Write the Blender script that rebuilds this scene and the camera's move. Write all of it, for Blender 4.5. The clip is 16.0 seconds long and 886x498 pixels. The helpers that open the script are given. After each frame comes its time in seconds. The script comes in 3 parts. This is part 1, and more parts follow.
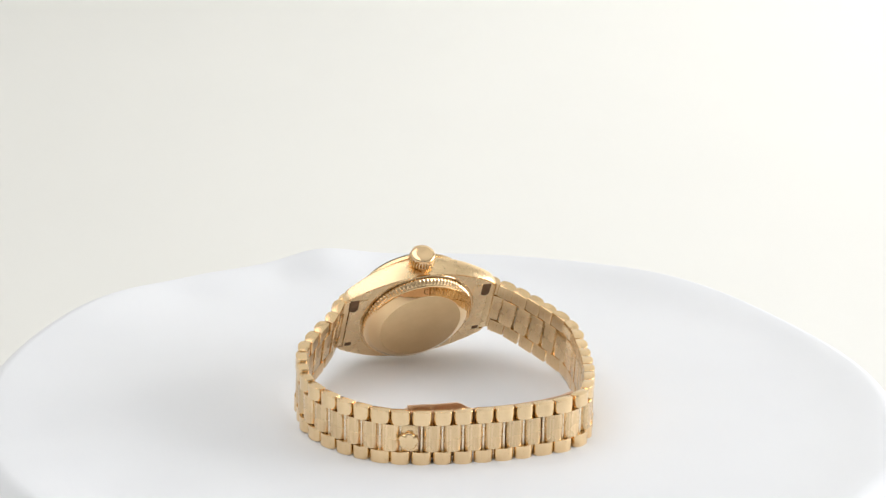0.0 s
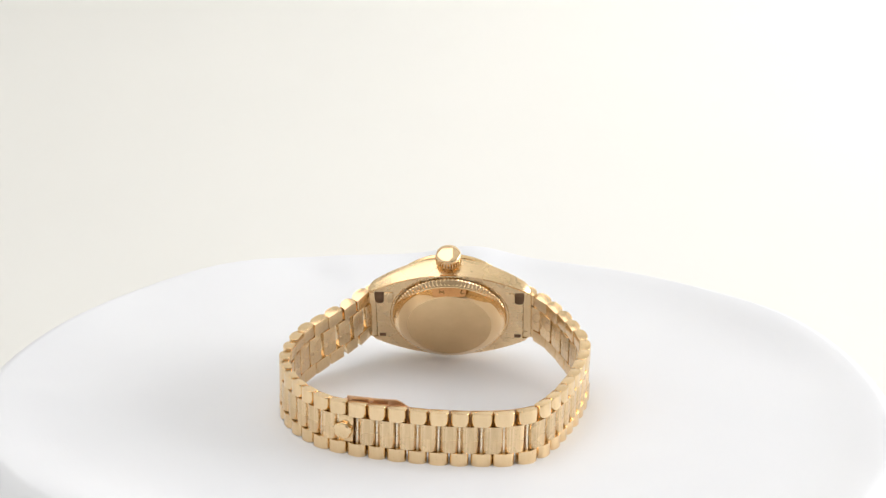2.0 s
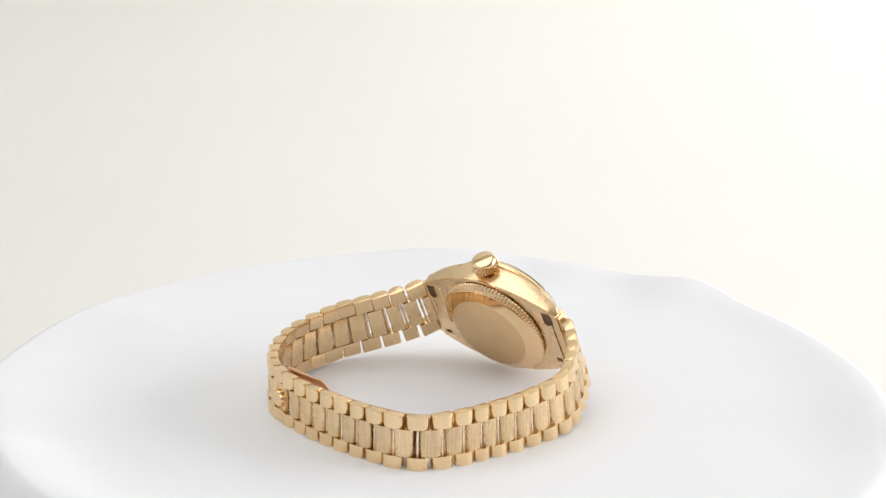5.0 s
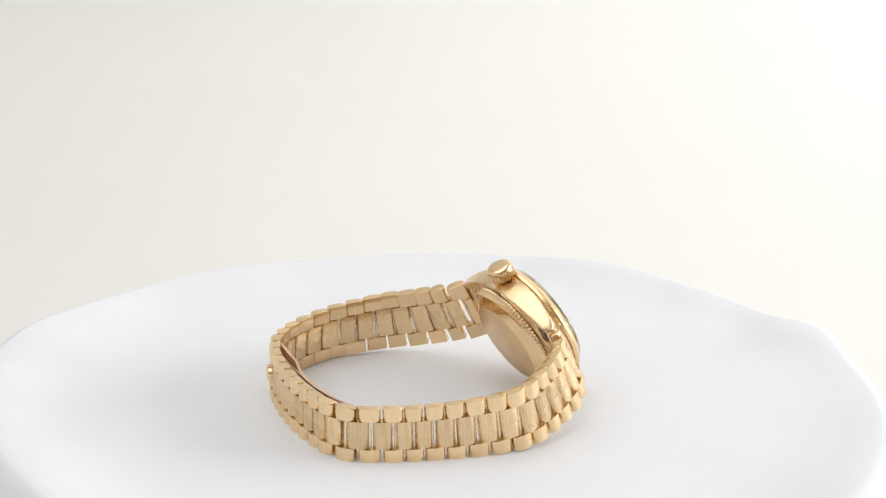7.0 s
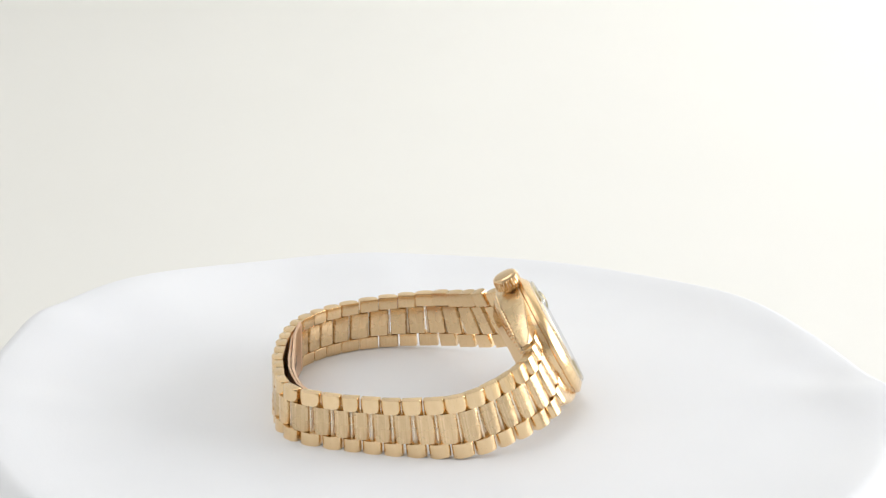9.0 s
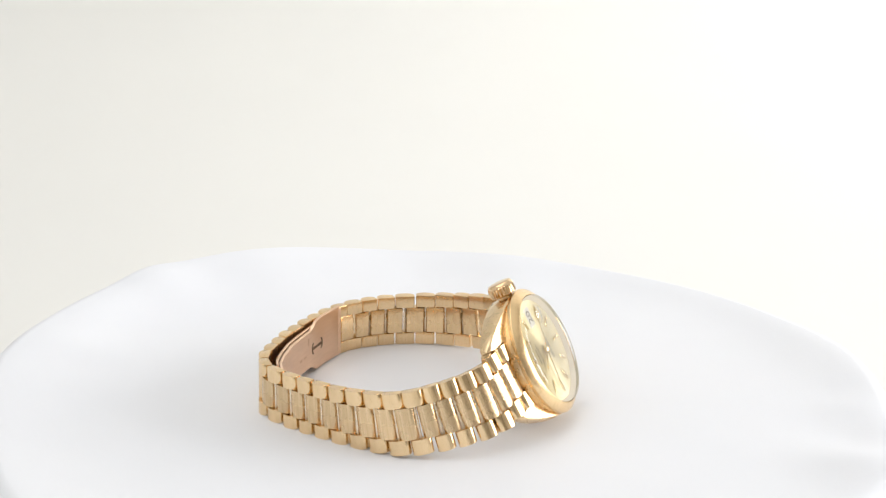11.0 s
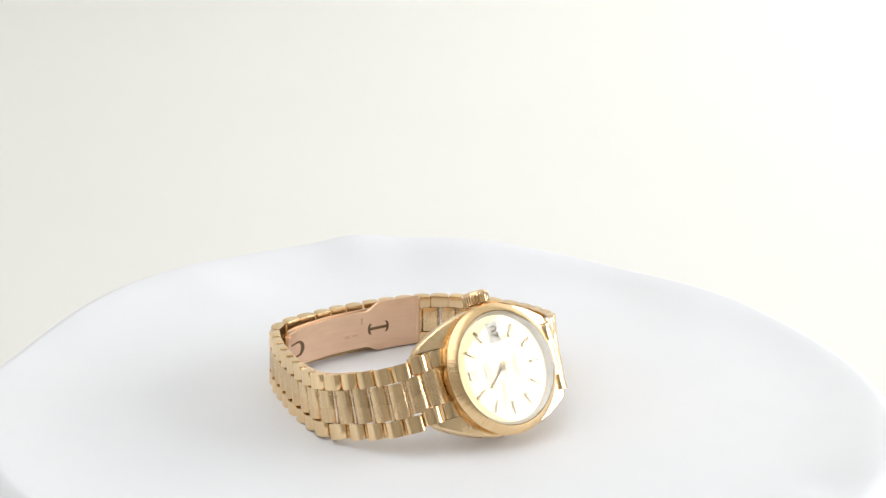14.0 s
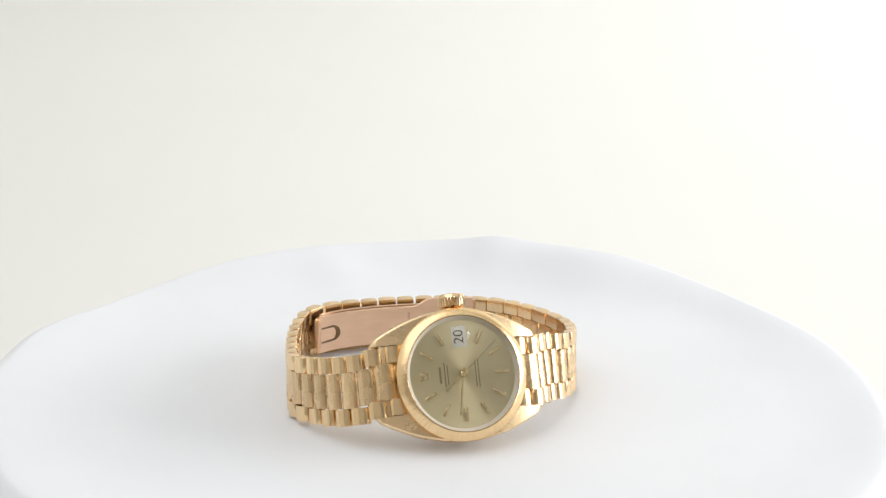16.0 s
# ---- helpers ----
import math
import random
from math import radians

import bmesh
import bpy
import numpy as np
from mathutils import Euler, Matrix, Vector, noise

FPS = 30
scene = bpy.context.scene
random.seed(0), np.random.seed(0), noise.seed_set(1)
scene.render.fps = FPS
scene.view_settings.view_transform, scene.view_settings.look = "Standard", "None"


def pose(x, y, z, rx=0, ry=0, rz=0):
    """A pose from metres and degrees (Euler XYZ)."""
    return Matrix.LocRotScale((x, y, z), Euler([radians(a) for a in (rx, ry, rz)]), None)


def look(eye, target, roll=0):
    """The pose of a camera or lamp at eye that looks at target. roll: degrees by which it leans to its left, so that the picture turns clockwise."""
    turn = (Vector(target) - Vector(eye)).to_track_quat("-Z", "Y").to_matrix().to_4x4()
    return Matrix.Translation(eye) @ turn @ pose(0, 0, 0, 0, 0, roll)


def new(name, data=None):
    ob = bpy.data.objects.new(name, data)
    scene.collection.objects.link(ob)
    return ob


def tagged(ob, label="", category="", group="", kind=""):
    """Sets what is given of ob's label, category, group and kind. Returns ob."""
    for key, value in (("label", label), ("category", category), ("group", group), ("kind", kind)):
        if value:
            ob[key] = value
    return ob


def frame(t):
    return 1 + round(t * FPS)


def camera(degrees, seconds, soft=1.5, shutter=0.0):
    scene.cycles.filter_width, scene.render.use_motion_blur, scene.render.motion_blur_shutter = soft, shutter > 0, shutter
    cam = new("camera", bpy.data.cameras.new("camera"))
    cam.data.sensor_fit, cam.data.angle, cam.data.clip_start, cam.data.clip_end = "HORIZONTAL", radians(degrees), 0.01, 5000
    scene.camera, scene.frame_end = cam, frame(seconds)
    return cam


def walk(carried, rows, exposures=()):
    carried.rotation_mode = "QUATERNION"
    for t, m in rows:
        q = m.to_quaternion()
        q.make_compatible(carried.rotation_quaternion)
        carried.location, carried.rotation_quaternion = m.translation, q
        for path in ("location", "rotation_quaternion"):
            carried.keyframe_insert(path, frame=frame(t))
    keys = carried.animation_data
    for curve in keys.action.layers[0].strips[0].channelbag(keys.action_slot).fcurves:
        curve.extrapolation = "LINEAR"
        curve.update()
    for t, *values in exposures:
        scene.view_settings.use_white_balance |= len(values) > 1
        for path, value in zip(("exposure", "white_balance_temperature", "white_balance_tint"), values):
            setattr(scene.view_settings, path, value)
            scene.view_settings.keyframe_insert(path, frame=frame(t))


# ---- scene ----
# one fixed camera on a stand, looking down at the turning table
cam = camera(22.18, 16.0, soft=1.3)
CAM_POSE = pose(0, -0.4110, 0.1680, 71.56, 0, -0.048) @ pose(0, 0, 0, 0, 0, 1.13)
walk(cam, [(0.0, CAM_POSE), (16.0, CAM_POSE)], exposures=[
    (0.0, -0.26, 6500, 10), (2.0, -0.19, 6580, 11), (4.0, -0.22, 6570, 11), (6.5, -0.25, 6520, 11), (9.0, -0.25, 6500, 10),
    (11.5, -0.17, 6500, 11), (13.0, -0.17, 6500, 10), (14.5, -0.22, 6500, 10), (16.0, -0.22, 6480, 10)])

# ---- light ----
world = bpy.data.worlds.new("sky")
scene.world = world
world.use_nodes = True
wn = world.node_tree.nodes
sky = wn.new("ShaderNodeTexSky")
sky.sky_type = "NISHITA"
sky.sun_disc = False
sky.sun_elevation, sky.sun_rotation = radians(40), radians(120)
wn["Background"].inputs["Strength"].default_value = 0.12
world.node_tree.links.new(sky.outputs[0], wn["Background"].inputs[0])


def area_lamp(name, place, target, sx, sy, power, colour):
    lamp = bpy.data.lights.new(name, "AREA")
    lamp.shape, lamp.size, lamp.size_y = "RECTANGLE", sx, sy
    lamp.energy, lamp.color = power, colour
    ob = new(name, lamp)
    ob.matrix_basis = look(place, target)
    return ob


# daylight of the side window, in its opening; overhead, an added unseen fill lamp
area_lamp("window_daylight", (1.59, 0.225, 0.48), (0.0, 0.225, 0.48), 1.45, 0.76, 28.5, (1.0, 0.995, 0.985))
area_lamp("overhead_fill", (-0.85, -0.45, 1.79), (-0.85, -0.45, 0.0), 1.9, 2.6, 24, (0.95, 0.975, 1.0))

# ---- materials ----


def mat(name):
    m = bpy.data.materials.new(name)
    m.use_nodes = True
    return m, m.node_tree.nodes, m.node_tree.links, m.node_tree.nodes["Principled BSDF"]


def noise_node(nodes, links, scale, detail=4.0, vec=None, rough=0.55):
    n = nodes.new("ShaderNodeTexNoise")
    n.inputs["Scale"].default_value, n.inputs["Detail"].default_value = scale, detail
    n.inputs["Roughness"].default_value = rough
    if vec:
        links.new(vec, n.inputs["Vector"])
    return n


def stretched(nodes, links, sx, sy, sz):
    tc = nodes.new("ShaderNodeTexCoord")
    mp = nodes.new("ShaderNodeMapping")
    mp.inputs["Scale"].default_value = (sx, sy, sz)
    links.new(tc.outputs["Object"], mp.inputs["Vector"])
    return mp.outputs["Vector"]


def ramp(nodes, links, fac, stops):
    r = nodes.new("ShaderNodeValToRGB")
    while len(r.color_ramp.elements) < len(stops):
        r.color_ramp.elements.new(0.5)
    for e, (p, c) in zip(r.color_ramp.elements, stops):
        e.position, e.color = p, (*c, 1) if len(c) == 3 else c
    links.new(fac, r.inputs["Fac"])
    return r


def metal(name, light, dark, rough, spread=0.08, grain=(300, 300, 300), bump=0.0, bump_dist=0.00005, vary=0.0):
    m, nodes, links, b = mat(name)
    b.inputs["Metallic"].default_value = 1.0
    vec = stretched(nodes, links, *grain)
    n = noise_node(nodes, links, 1.0, 5.0, vec)
    wear = noise_node(nodes, links, 260.0, 3.0, stretched(nodes, links, 1, 1, 1))
    c = ramp(nodes, links, n.outputs["Fac"], [(0.3, dark), (0.7, light)])
    colour = c.outputs[0]
    if vary:
        info = nodes.new("ShaderNodeObjectInfo")
        hs = nodes.new("ShaderNodeHueSaturation")
        vr = nodes.new("ShaderNodeMapRange")
        vr.inputs["To Min"].default_value, vr.inputs["To Max"].default_value = 1.0 - vary, 1.0 + 0.3 * vary
        links.new(info.outputs["Random"], vr.inputs["Value"])
        links.new(vr.outputs[0], hs.inputs["Value"])
        links.new(colour, hs.inputs["Color"])
        colour = hs.outputs[0]
    links.new(colour, b.inputs["Base Color"])
    mr = nodes.new("ShaderNodeMapRange")
    mr.inputs["From Min"].default_value, mr.inputs["From Max"].default_value = 0.3, 0.7
    mr.inputs["To Min"].default_value, mr.inputs["To Max"].default_value = max(rough - spread, 0.02), rough + spread
    links.new(wear.outputs["Fac"], mr.inputs["Value"])
    links.new(mr.outputs[0], b.inputs["Roughness"])
    if bump:
        bp = nodes.new("ShaderNodeBump")
        bp.inputs["Strength"].default_value, bp.inputs["Distance"].default_value = bump, bump_dist
        links.new(n.outputs["Fac"], bp.inputs["Height"])
        links.new(bp.outputs[0], b.inputs["Normal"])
    return m


GOLD_L, GOLD_D = (0.916, 0.685, 0.415), (0.857, 0.622, 0.354)
M_SATIN = metal("satin_gold", GOLD_L, GOLD_D, 0.25, 0.05, (3000, 3000, 300), 0.08, vary=0.10)
M_LINK = metal("polished_link_gold", (0.931, 0.705, 0.429), (0.882, 0.651, 0.377), 0.17, 0.05, (900, 900, 300), 0.05, vary=0.06)
M_CASE = metal("brushed_case_gold", (0.911, 0.695, 0.429), (0.862, 0.642, 0.383), 0.27, 0.05, (250, 3000, 2500), 0.02)
M_POLISH = metal("polished_gold", (0.926, 0.695, 0.435), (0.886, 0.651, 0.392), 0.09, 0.03, (200, 200, 200))
M_MIRROR = metal("mirror_polished_gold", (0.930, 0.680, 0.398), (0.900, 0.651, 0.370), 0.045, 0.015, (200, 200, 200))
M_BARK = metal("bark_finished_gold", (0.936, 0.710, 0.448), (0.749, 0.535, 0.293), 0.26, 0.07, (2600, 2600, 90), 0.6, 0.00010, 0.16)
M_BACK = metal("brushed_gold", (0.800, 0.583, 0.333), (0.740, 0.530, 0.291), 0.36, 0.05, (260, 260, 2200), 0.2)
M_ROSE = metal("rose_gold", (0.85, 0.60, 0.425), (0.79, 0.545, 0.375), 0.33, 0.05, (220, 220, 1500), 0.06)
M_MARK = metal("worn_rose_gold", (0.74, 0.49, 0.33), (0.66, 0.42, 0.27), 0.42, 0.06)
# dark brown put in for shade inside recesses, slots and cuts; also the stamps
M_DARK = metal("recess_shade_and_stamp", (0.26, 0.16, 0.10), (0.15, 0.09, 0.05), 0.5, 0.1)
M_PALE = metal("pale_gold", (0.96, 0.88, 0.74), (0.90, 0.80, 0.64), 0.28, 0.05)
M_HAND = metal("bright_gold", (0.95, 0.80, 0.52), (0.90, 0.74, 0.45), 0.12, 0.04)


def dial_material():
    m, nodes, links, b = mat("champagne_dial")
    n = noise_node(nodes, links, 7000.0, 3.0, stretched(nodes, links, 1, 1, 1))
    c = ramp(nodes, links, n.outputs["Fac"], [(0.3, (0.69, 0.61, 0.39)), (0.7, (0.75, 0.66, 0.43))])
    links.new(c.outputs[0], b.inputs["Base Color"])
    b.inputs["Metallic"].default_value, b.inputs["Roughness"].default_value = 0.75, 0.38
    tg = nodes.new("ShaderNodeTangent")
    tg.direction_type, tg.axis = "RADIAL", "Z"
    b.inputs["Anisotropic"].default_value = 0.75
    links.new(tg.outputs[0], b.inputs["Tangent"])
    return m


def plain(name, colour, rough, grain=0.08, scale=400.0):
    m, nodes, links, b = mat(name)
    n = noise_node(nodes, links, scale, 4.0, stretched(nodes, links, 1, 1, 1))
    lo = tuple(v * (1 - grain) for v in colour)
    c = ramp(nodes, links, n.outputs["Fac"], [(0.3, lo), (0.7, colour)])
    links.new(c.outputs[0], b.inputs["Base Color"])
    b.inputs["Roughness"].default_value = rough
    return m


M_DIAL = dial_material()
# non-metal pale colour that imitates the bright lit edge of the crystal
M_RING = plain("lit_crystal_edge_ring", (0.92, 0.84, 0.72), 0.3, 0.05, 900.0)
M_PRINT = plain("dial_print", (0.17, 0.14, 0.09), 0.6)
M_TEXT = plain("faint_dial_print", (0.30, 0.24, 0.13), 0.6)
M_DATE = plain("date_disc", (0.80, 0.78, 0.72), 0.5)
M_WALL = plain("warm_white_paint", (0.83, 0.825, 0.795), 0.9, 0.02, 6.0)
M_TAUPE = plain("taupe_paint", (0.48, 0.45, 0.41), 0.85, 0.06, 5.0)
M_FLOOR = plain("pale_floor", (0.55, 0.51, 0.46), 0.6, 0.2, 8.0)
M_BASE = plain("grey_plastic", (0.55, 0.55, 0.56), 0.45)


def cloth_material():
    m, nodes, links, b = mat("white_satin_cloth")
    vec = stretched(nodes, links, 1, 1, 1)
    n = noise_node(nodes, links, 18.0, 3.0, vec)
    w = noise_node(nodes, links, 1800.0, 2.0, vec)
    c = ramp(nodes, links, n.outputs["Fac"], [(0.3, (0.783, 0.799, 0.845)), (0.7, (0.818, 0.832, 0.872))])
    links.new(c.outputs[0], b.inputs["Base Color"])
    b.inputs["Roughness"].default_value = 0.55
    b.inputs["Sheen Weight"].default_value = 0.2
    bp = nodes.new("ShaderNodeBump")
    bp.inputs["Strength"].default_value, bp.inputs["Distance"].default_value = 0.15, 0.0001
    links.new(w.outputs["Fac"], bp.inputs["Height"])
    links.new(bp.outputs[0], b.inputs["Normal"])
    return m


M_CLOTH = cloth_material()


def glass_material():
    """Thin clear crystal: seen through, with a Fresnel reflection on top."""
    m, nodes, links, b = mat("crystal_glass")
    nodes.remove(b)
    tr = nodes.new("ShaderNodeBsdfTransparent")
    gl = nodes.new("ShaderNodeBsdfGlossy")
    gl.inputs["Roughness"].default_value = 0.03
    fr = nodes.new("ShaderNodeFresnel")
    fr.inputs["IOR"].default_value = 1.62
    mx = nodes.new("ShaderNodeMixShader")
    links.new(fr.outputs[0], mx.inputs[0])
    links.new(tr.outputs[0], mx.inputs[1])
    links.new(gl.outputs[0], mx.inputs[2])
    links.new(mx.outputs[0], nodes["Material Output"].inputs["Surface"])
    return m


M_GLASS = glass_material()

# ---- mesh helpers (thing meshes are written in millimetres) ----


def part(name, bm, material, parent=None, label="", mm=True, smooth=35.0):
    if mm:
        bmesh.ops.scale(bm, vec=(0.001, 0.001, 0.001), verts=bm.verts)
    bmesh.ops.recalc_face_normals(bm, faces=bm.faces)
    me = bpy.data.meshes.new(name)
    for f in bm.faces:
        f.smooth = True
    for e in bm.edges:
        if len(e.link_faces) == 2 and e.calc_face_angle(0.0) > radians(smooth):
            e.smooth = False
    bm.to_mesh(me)
    bm.free()
    me.materials.append(material)
    ob = new(name, me)
    if parent:
        ob.parent = parent
    if label:
        tagged(ob, label)
    return ob


def box(bm, lo, hi, bevel=0.0, segs=2):
    r = bmesh.ops.create_cube(bm, size=1.0)
    for v in r["verts"]:
        v.co = Vector([lo[i] + (v.co[i] + 0.5) * (hi[i] - lo[i]) for i in range(3)])
    if bevel:
        edges = {e for v in r["verts"] for e in v.link_edges}
        bmesh.ops.bevel(bm, geom=list(edges), offset=bevel, segments=segs, affect="EDGES", profile=0.5)
    return r["verts"]


def lathe(bm, prof, n=96, flute=None):
    """prof: (radius, z) pairs; flute: radius offsets for each angle index, by profile index."""
    rings = []
    for k, (r, z) in enumerate(prof):
        if r < 1e-6:
            rings.append([bm.verts.new((0, 0, z))])
            continue
        ring = []
        for i in range(n):
            a = 2 * math.pi * i / n
            rr = r + (flute(k, i) if flute else 0)
            ring.append(bm.verts.new((rr * math.cos(a), rr * math.sin(a), z)))
        rings.append(ring)
    for a, b in zip(rings, rings[1:]):
        if len(a) == 1 and len(b) == 1:
            continue
        for i in range(n):
            j = (i + 1) % n
            if len(a) == 1:
                bm.faces.new((a[0], b[j], b[i]))
            elif len(b) == 1:
                bm.faces.new((a[i], a[j], b[0]))
            else:
                bm.faces.new((a[i], a[j], b[j], b[i]))


def prism(bm, outline, z0, z1, bevel=0.0):
    """Closed outline of (x, y), extruded from z0 to z1."""
    lo = [bm.verts.new((x, y, z0)) for x, y in outline]
    hi = [bm.verts.new((x, y, z1)) for x, y in outline]
    n = len(outline)
    faces = [bm.faces.new(lo[::-1]), bm.faces.new(hi)]
    for i in range(n):
        bm.faces.new((lo[i], lo[(i + 1) % n], hi[(i + 1) % n], hi[i]))
    if bevel:
        edges = list({e for f in faces for e in f.edges})
        bmesh.ops.bevel(bm, geom=edges, offset=bevel, segments=2, affect="EDGES", profile=0.5)


# ---- the room ----


def room():
    x0, x1, y0, y1, z0, z1 = -1.9, 1.6, -2.0, 1.3, -0.051, 1.8

    def slab(name, lo, hi, m, label, parent=None):
        bm = bmesh.new()
        box(bm, lo, hi)
        return tagged(part(name, bm, m, parent, mm=False), label, name.split("_")[0], kind="structure")

    t = 0.1
    slab("floor", (x0 - t, y0 - t, z0 - t), (x1 + t, y1 + t, z0), M_FLOOR, "pale wooden floor of the room")
    slab("ceiling", (x0 - t, y0 - t, z1), (x1 + t, y1 + t, z1 + t), M_WALL, "white painted ceiling")
    slab("wall_north", (x0 - t, y1, z0), (x1 + t, y1 + t, z1), M_WALL, "plain warm white wall behind the turntable")
    # unseen wall behind the camera, kept dark so the gold reflects some contrast
    slab("wall_south", (x0 - t, y0 - t, z0), (x1 + t, y0, z1), M_TAUPE, "unseen taupe wall, darkened for reflections in the gold")
    slab("wall_west", (x0 - t, y0, z0), (x0, y1, z1), M_WALL, "plain white wall")
    # east wall with the window opening
    wy0, wy1, wz0, wz1 = -0.50, 0.95, 0.10, 0.86
    bm = bmesh.new()
    box(bm, (x1, y0, z0), (x1 + t, wy0, z1))
    box(bm, (x1, wy1, z0), (x1 + t, y1, z1))
    box(bm, (x1, wy0, z0), (x1 + t, wy1, wz0))
    box(bm, (x1, wy0, wz1), (x1 + t, wy1, z1))
    tagged(part("wall_east", bm, M_WALL, mm=False), "white wall with a large bright window", "wall", kind="structure")


room()


def backdrop():
    """White sweep of card: flat under the turntable, curving up behind it."""
    bm = bmesh.new()
    prof = [(-0.9, -0.045), (0.55, -0.045)]
    for i in range(1, 13):
        a = radians(90 * i / 12)
        prof.append((0.55 + 0.35 * math.sin(a), -0.045 + 0.35 * (1 - math.cos(a))))
    prof.append((0.90, 1.3))
    rows = []
    for y, z in prof:
        rows.append([bm.verts.new((x, y, z)) for x in (-0.75, 0.68)])
    for a, b in zip(rows, rows[1:]):
        bm.faces.new((a[0], a[1], b[1], b[0]))
    ob = part("backdrop", bm, M_WALL, mm=False, smooth=60)
    sol = ob.modifiers.new("thickness", "SOLIDIFY")
    sol.thickness, sol.offset = 0.004, -1
    return tagged(ob, "plain off-white paper backdrop sweeping up behind the turntable", "backdrop", kind="structure")


backdrop()

# ---- turntable with its cloth ----


def build_turntable():
    t = tagged(new("turntable"), "round white turntable draped with smooth white satin cloth", "turntable")
    bm = bmesh.new()
    lathe(bm, [(0, -45), (70, -45), (72, -43), (72, -22), (70, -20), (0, -20)], 64)
    part("base", bm, M_BASE, t)
    bm = bmesh.new()
    lathe(bm, [(0, -19.5), (82, -19.5), (83, -18), (83, -6), (82, -5), (0, -5)], 96)
    part("platter", bm, M_BASE, t)
    bm = bmesh.new()
    n = 288
    prof = []
    for i in range(30):
        prof.append((i / 29 * 86.5, 0.0))
    for i in range(1, 13):
        a = radians(90 * i / 12)
        prof.append((86.5 + 4.8 * math.sin(a), -6.5 * (1 - math.cos(a))))
    for i in range(1, 9):
        prof.append((91.3 + 0.15 * i, -6.5 - 3.4 * i))
    rings = []
    for k, (r, z) in enumerate(prof):
        ring = []
        for i in range(n):
            a = 2 * math.pi * i / n
            dr, dz = cloth_shape(r, z, a)
            ring.append(bm.verts.new(((r + dr) * math.cos(a), (r + dr) * math.sin(a), z + dz)))
        rings.append(ring)
    for a, b in zip(rings[1:], rings[2:]):
        for i in range(n):
            j = (i + 1) % n
            bm.faces.new((a[i], a[j], b[j], b[i]))
    bm.faces.new(rings[1])
    for v in rings[0]:
        bm.verts.remove(v)
    part("cloth", bm, M_CLOTH, t, "white satin cloth with a rolled soft edge", smooth=70)
    return t


def bump_at(a, centre, width):
    d = (a - radians(centre) + math.pi) % (2 * math.pi) - math.pi
    return math.exp(-(d / radians(width)) ** 2)


def cloth_shape(r, z, a):
    """Soft uneven rim with a few raised corners and folds: (radial, vertical) in millimetres."""
    rim = min(max((r - 45) / 45, 0), 1) ** 2
    edge = math.exp(-((r - 86) / 13) ** 2)
    dr = rim * (0.6 * math.sin(3 * a + 0.6) + 0.4 * math.sin(7 * a + 2.0) + 2.8 * bump_at(a, 108, 7) + 2.0 * bump_at(a, 342, 8))
    dz = edge * (4.0 * bump_at(a, 258, 28) + 1.8 * bump_at(a, 298, 18) + 1.6 * bump_at(a, 56, 16) + 1.1 * bump_at(a, 107, 6) + 1.3 * bump_at(a, 265, 5) + 0.8 * bump_at(a, 145, 12))
    dz += 0.9 * math.exp(-((r - 88) / 9) ** 2)
    dz += rim * 0.25 * math.sin(5 * a + 1.0) + rim * 0.15 * math.sin(11 * a + r * 0.06)
    fold = math.exp(-((r - 76) / 10) ** 2)
    dz += fold * (0.7 * bump_at(a, 246, 8) - 0.6 * bump_at(a, 268, 9) + 0.7 * bump_at(a, 205, 6) - 0.6 * bump_at(a, 222, 6) + 0.8 * bump_at(a, 292, 5))
    dz += math.exp(-((r - 80) / 7) ** 2) * (0.6 * bump_at(a, 108, 4) - 0.5 * bump_at(a, 117, 4) + 0.5 * bump_at(a, 127, 4) - 0.3 * bump_at(a, 134, 4))
    return dr, dz


turntable = build_turntable()

# ---- the watch ----
watch = tagged(new("wristwatch"), "yellow gold wristwatch with bark-finished bracelet lying on its side", "watch")

# case frame: x towards six o'clock, y towards the crown, z out of the dial
CU = Vector((-0.9338, -0.3571, -0.02)).normalized()
CV = Vector((0.1535, -0.4505, 0.8795))
CV = (CV - CU * CV.dot(CU)).normalized()
CN = CU.cross(CV)
CASE_AT = Vector((-4.34, 16.48, 11.13))
CASE_M = Matrix((
    (CU.x, CV.x, CN.x, CASE_AT.x * 0.001),
    (CU.y, CV.y, CN.y, CASE_AT.y * 0.001),
    (CU.z, CV.z, CN.z, CASE_AT.z * 0.001),
    (0, 0, 0, 1)))


def place(ob, m=CASE_M):
    ob.matrix_basis = m
    return ob


def half_width(x):
    return 12.4 - 5.1 * (abs(x) / 16.2) ** 2


def top_height(x):
    return 4.8 - 2.6 * (abs(x) / 16.2) ** 2


def flank(w, h):
    """Side of the case from the back to the top: half-width and height."""
    return [(w - 0.75, 0.0), (w - 0.5, 0.12), (w - 0.25, 0.25 * h), (w - 0.08, 0.5 * h), (w, 0.8 * h), (w - 0.1, 0.93 * h), (w - 0.4, h)]


